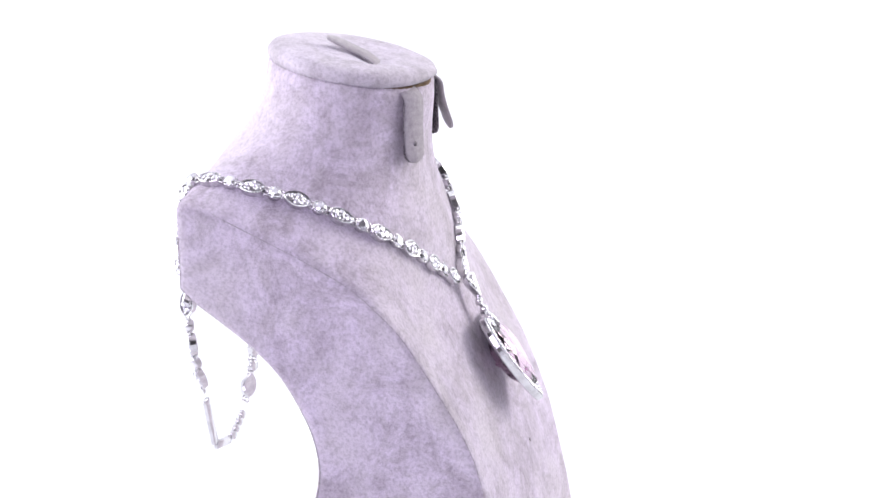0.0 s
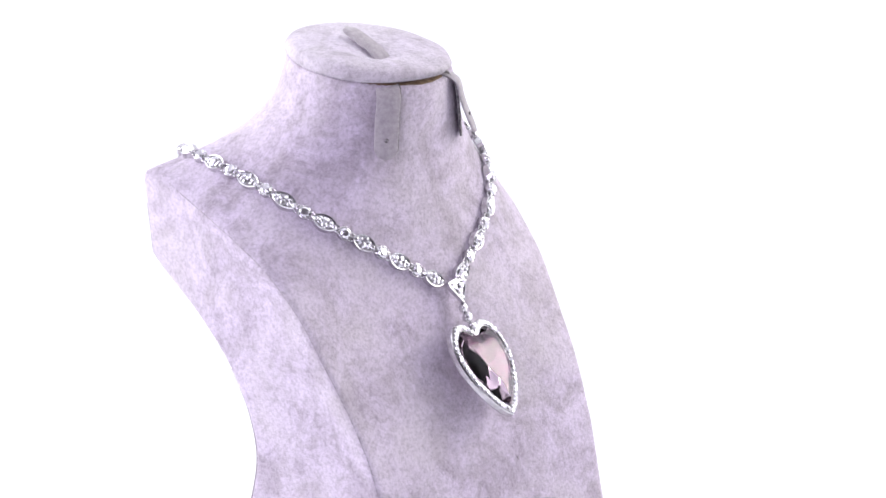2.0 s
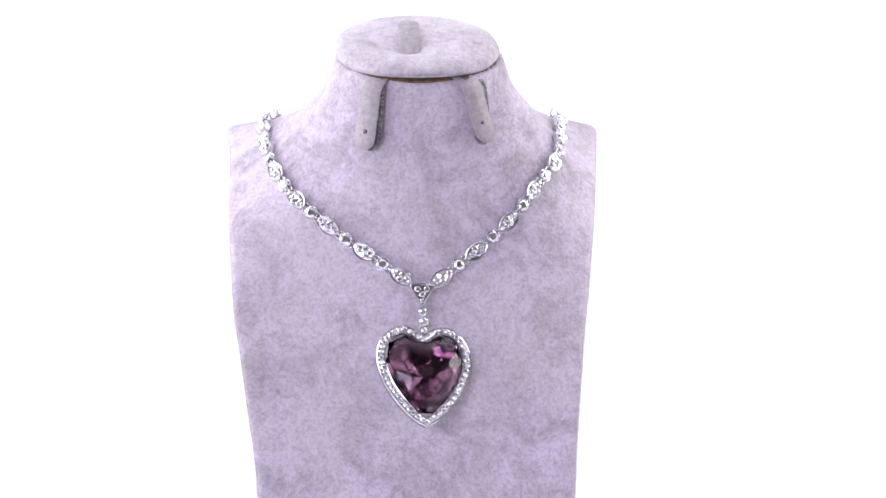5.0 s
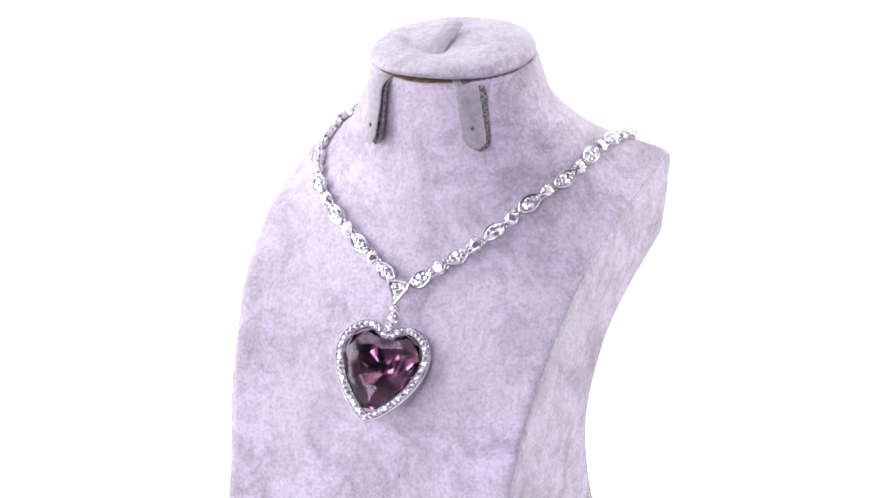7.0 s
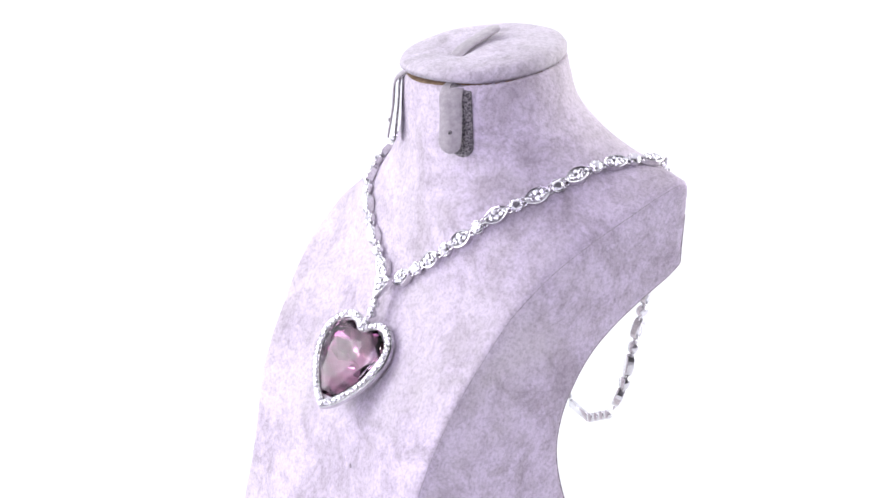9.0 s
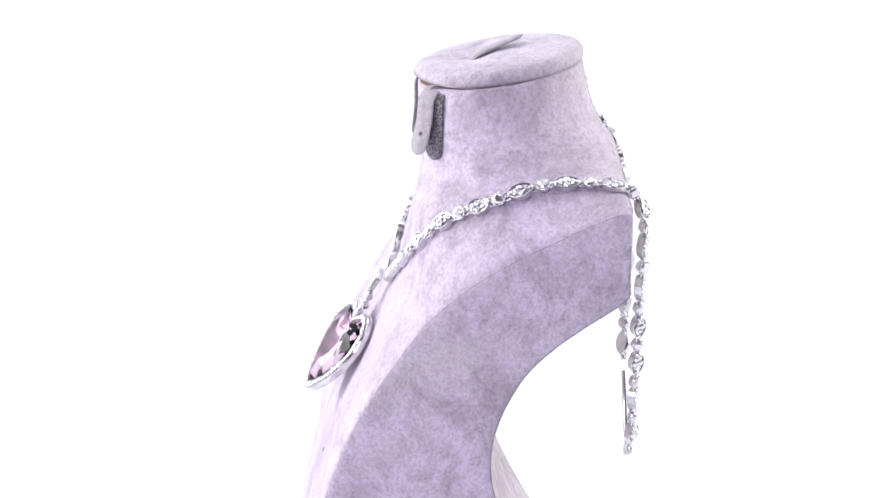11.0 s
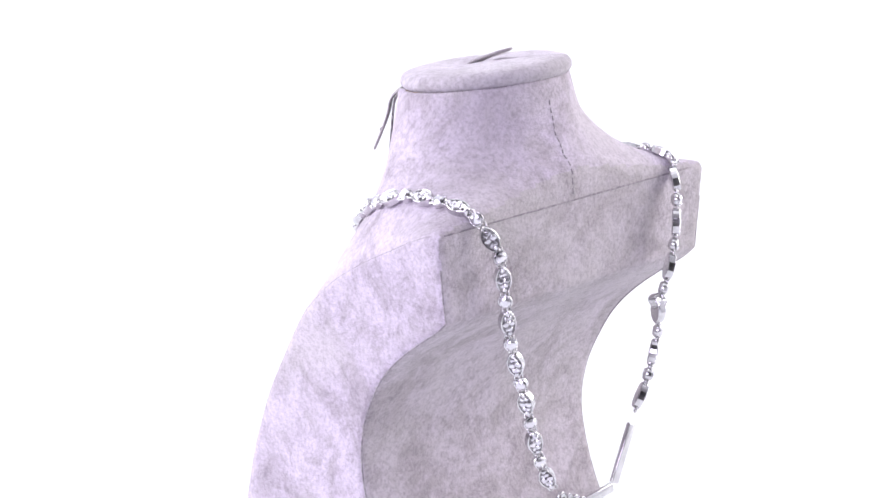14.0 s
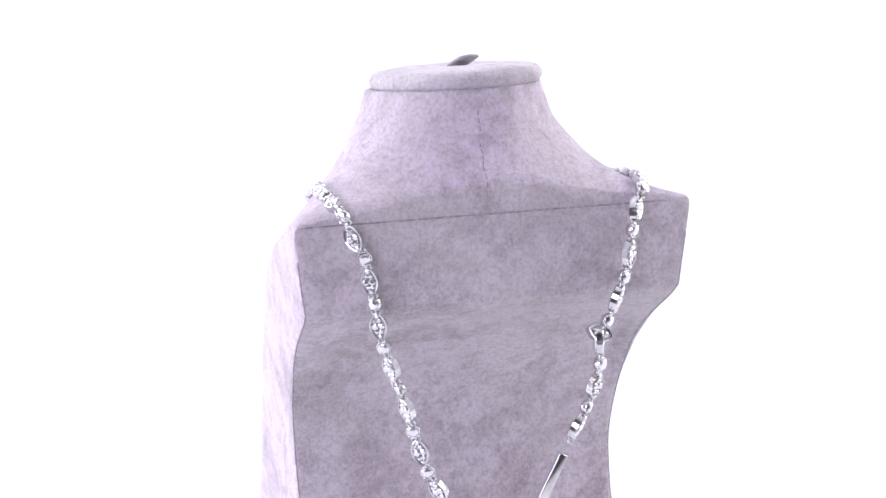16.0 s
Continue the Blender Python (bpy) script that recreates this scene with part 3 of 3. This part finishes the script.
def build_necklace():
    neck = tagged(new("necklace"), "silver crystal necklace with a purple heart pendant on the stand", "necklace")
    marquise, bezel, ring = marquise_mesh(), bezel_mesh("round_link", 0.0026), ring_mesh()
    mid, small = stone_mesh("stone", 0.00132, CRYSTAL, 8), stone_mesh("stone", 0.00092, CRYSTAL, 8)
    solo = stone_mesh("stone", 0.0022, CRYSTAL, 10)
    rnd = random.Random(4)

    def strand(points):
        path = smooth_path(points, 10)
        front_n = sum(1 for q in path if q.y < 0.0705 and q.z > 0.12)
        lifted, ways = settle(path[:front_n], 0.0021)
        path = lifted + path[front_n:]
        for _ in range(3):
            path = [path[0]] + [(a + 2 * c + d) / 4 for a, c, d in zip(path, path[1:], path[2:])] + [path[-1]]
        hang = Vector((0.72 if points[0][0] > 0 else -0.72, 0.69, 0))
        ways = ways + [hang] * (len(path) - len(ways))
        for _ in range(60):
            ways = [ways[0]] + [(a + 2 * c + d).normalized() for a, c, d in zip(ways, ways[1:], ways[2:])] + [ways[-1]]
        acc = [0.0]
        for a, c in zip(path, path[1:]):
            acc.append(acc[-1] + (c - a).length)

        def at(s):
            s = min(max(s, 0), acc[-1] - 1e-6)
            i = max(j for j in range(len(acc) - 1) if acc[j] <= s)
            t = (s - acc[i]) / (acc[i + 1] - acc[i])
            return path[i].lerp(path[i + 1], t), path[i + 1] - path[i], ways[i].lerp(ways[i + 1], t), i >= front_n

        s, kind = 0.0, 0
        while True:
            long = 0.0100 if kind == 0 else 0.0052
            if s + long > acc[-1] and kind == 0:
                long, kind = 0.0052, 1
            if s + long > acc[-1]:
                break
            p, t, n, loose = at(s + long / 2)
            wild = 34 if loose else 7
            m = frame_on(p, t, n) @ pose(0, 0, 0, rnd.uniform(-wild, wild), rnd.uniform(-3, 3), 0)
            if kind == 0:
                link = shared("marquise_link", marquise, neck, m)
                for x, y, me in ((0, 0.00108, mid), (0, -0.00108, mid), (0.0020, 0.00066, small), (0.0020, -0.00066, small), (-0.0020, 0.00066, small), (-0.0020, -0.00066, small), (0.0036, 0, small), (-0.0036, 0, small)):
                    shared("stone", me, link, pose(x, y, 0.0006, rnd.uniform(-17, 17), rnd.uniform(-17, 17), rnd.uniform(0, 45)))
            else:
                link = shared("round_link", bezel, neck, m)
                shared("stone", solo, link, pose(0, 0, 0.0004, rnd.uniform(-14, 14), rnd.uniform(-14, 14), rnd.uniform(0, 45)))
            p, t, n, loose = at(s + long + 0.0003)
            for side in (-1, 1):
                shared("jump_ring", ring, neck, frame_on(p, t, n) @ pose(0, side * 0.0008, -0.0003, rnd.uniform(-50, 50), 0, rnd.uniform(-15, 15)))
            s += long + 0.0006
            kind = 1 - kind
        return path[-1]

    end_r, end_l = strand(RIGHT), strand(LEFT)
    # a link that has caught crosswise in the hanging strand
    caught = shared("marquise_link", marquise, neck, frame_on(Vector((-0.0382, 0.0784, 0.1306)), Vector((0.9, 0.1, 0.45)), Vector((-0.2, 0.9, 0.3))))
    for x in (-0.0022, 0.0, 0.0022):
        shared("stone", mid, caught, pose(x, 0, 0.0006, rnd.uniform(-12, 12), rnd.uniform(-12, 12), 20))
    # fold-over clasp: two plain bars joined at the lowest point
    for a, c in ((end_l, Vector((-0.0165, 0.0770, 0.0662))), (Vector((-0.0155, 0.0770, 0.0650)), Vector((-0.0015, 0.0766, 0.0628)))):
        m = frame_on((a + c) / 2, c - a, Vector((0, 1, 0.15)))
        half = (c - a).length / 2
        bar = part("clasp_bar", box_bm(-half, half, -0.0017, 0.0017, -0.0009, 0.0009, 0.0004), SILVER, neck, "plain polished clasp bar")
        bar.matrix_basis = m
    for k in range(4):
        p = Vector((-0.0015, 0.0766, 0.0628)).lerp(end_r, (k + 0.5) / 4)
        shared("round_link", bezel, neck, frame_on(p, end_r - Vector((-0.0015, 0.0766, 0.0628)), Vector((0, 1, 0))) @ Matrix.Scale(0.75, 4))

    # the drop under the V: a triangular link, a small link and the heart
    up = Vector((-0.045, 0.579, 0.812)).normalized()
    across = Vector((0.951, 0.309, 0))
    across = (across - across.dot(up) * up).normalized()
    out = across.cross(up)

    def on_chest(y, lift):
        p = Vector((0.0026, -0.0413, 0.0863)) + up * y + out * lift
        return Matrix(((across.x, up.x, out.x, p.x), (across.y, up.y, out.y, p.y), (across.z, up.z, out.z, p.z), (0, 0, 0, 1)))

    tri = [(-0.0046, 0.0044), (0.0, 0.0052), (0.0046, 0.0044), (0.0042, 0.0024), (0.0022, -0.0010), (0.0, -0.0048), (-0.0022, -0.0010), (-0.0042, 0.0024)]
    rings = [[(x * k, y * k, z) for x, y in tri] for k, z in ((0.85, -0.0014), (1.0, -0.0009), (1.0, 0.0007), (0.93, 0.0010), (0.78, 0.0009), (0.74, 0.0002))]
    top = Vector((0.0020, -0.0186, 0.1306))
    tilt = frame_on(top, Vector((1, 0, 0)), Vector((0, -0.86, 0.5)))
    bail = part("bail", rings_bm(rings, True, True, True), SILVER, neck, "triangular silver bail set with crystals", False)
    bail.matrix_basis = tilt
    for x, y, me in ((-0.0017, 0.0022, mid), (0.0017, 0.0022, mid), (0.0, 0.0002, mid), (0, -0.0022, small)):
        shared("stone", me, bail, pose(x, y, 0.0007, rnd.uniform(-8, 8), rnd.uniform(-8, 8), rnd.uniform(0, 45)))
    for p, k in ((Vector((0.0021, -0.0212, 0.1250)), 0.72), (Vector((0.0026, -0.0230, 0.1218)), 0.80), (Vector((0.0027, -0.0252, 0.1190)), 0.60)):
        link = shared("round_link", bezel, neck, frame_on(p, Vector((0, 0, -1)), Vector((0.15, -0.9, 0.35))) @ Matrix.Scale(k, 4))
        shared("stone", solo, link, pose(0, 0, 0.0004, 4, -5, 12))
    lift = 0.0
    rim = heart_ring(0.0004, -0.0019, 40) + [GEM_CENTRE + Vector((0, 0, -0.0062))]
    while solid(np.array([tuple(on_chest(0.0178 * HEART_SIZE, lift) @ (p * HEART_SIZE)) for p in rim])).min() < 0.0003:
        lift += 0.0003
    heart = part("pendant_frame", heart_frame_bm(), SILVER, neck, "heart-shaped silver setting", smooth=False)
    heart.matrix_basis = on_chest(0.0178 * HEART_SIZE, lift) @ Matrix.Scale(HEART_SIZE, 4)
    gem = part("gem", gem_bm(), AMETHYST, heart, "faceted purple heart-cut glass gem", smooth=False)
    part("gem_foil", pavilion_bm(), FOIL, heart, "mauve foiled facets of the gem, glints put into their colour", smooth=False)
    bm = rings_bm([heart_ring(0.0006, 0.0007, 72), heart_ring(0.0026, 0.0007, 72)])
    part("stone_channel", bm, RECESS, heart, "silver channel under the crystals, shade put into its colour", False)
    halo_stone = stone_mesh("stone", 0.00098, CRYSTAL, 8)
    halo = heart_ring(0.00155, 0, 54)
    for k, p in enumerate(halo):
        shared("stone", halo_stone, heart, pose(p.x, p.y, 0.0009, rnd.uniform(-17, 17), rnd.uniform(-17, 17), rnd.uniform(0, 45)))
    return neck


def heart_frame_bm():
    """The setting: a heart-shaped ring, open at the back, with a rim on either side of the stones' channel."""
    n = 72
    rings = [heart_ring(i, z, n) for i, z in ((0.0032, -0.0017), (0.0007, -0.0019), (0.0001, -0.0015), (0.0, -0.0010), (0.0, 0.0004), (0.0003, 0.0008), (0.0008, 0.0005),
                                              (0.0024, 0.0005), (0.0029, 0.0008), (0.0031, 0.0004), (0.0033, -0.0010))]
    bm = rings_bm(rings + rings[:1])
    bmesh.ops.remove_doubles(bm, verts=bm.verts, dist=1e-7)
    return bm


stand = build_stand()
necklace = build_necklace()


def motions():
    rows = [(k * 0.5, turn(k * 0.5)) for k in range(33)]
    walk(stand, rows)
    walk(necklace, rows)


motions()
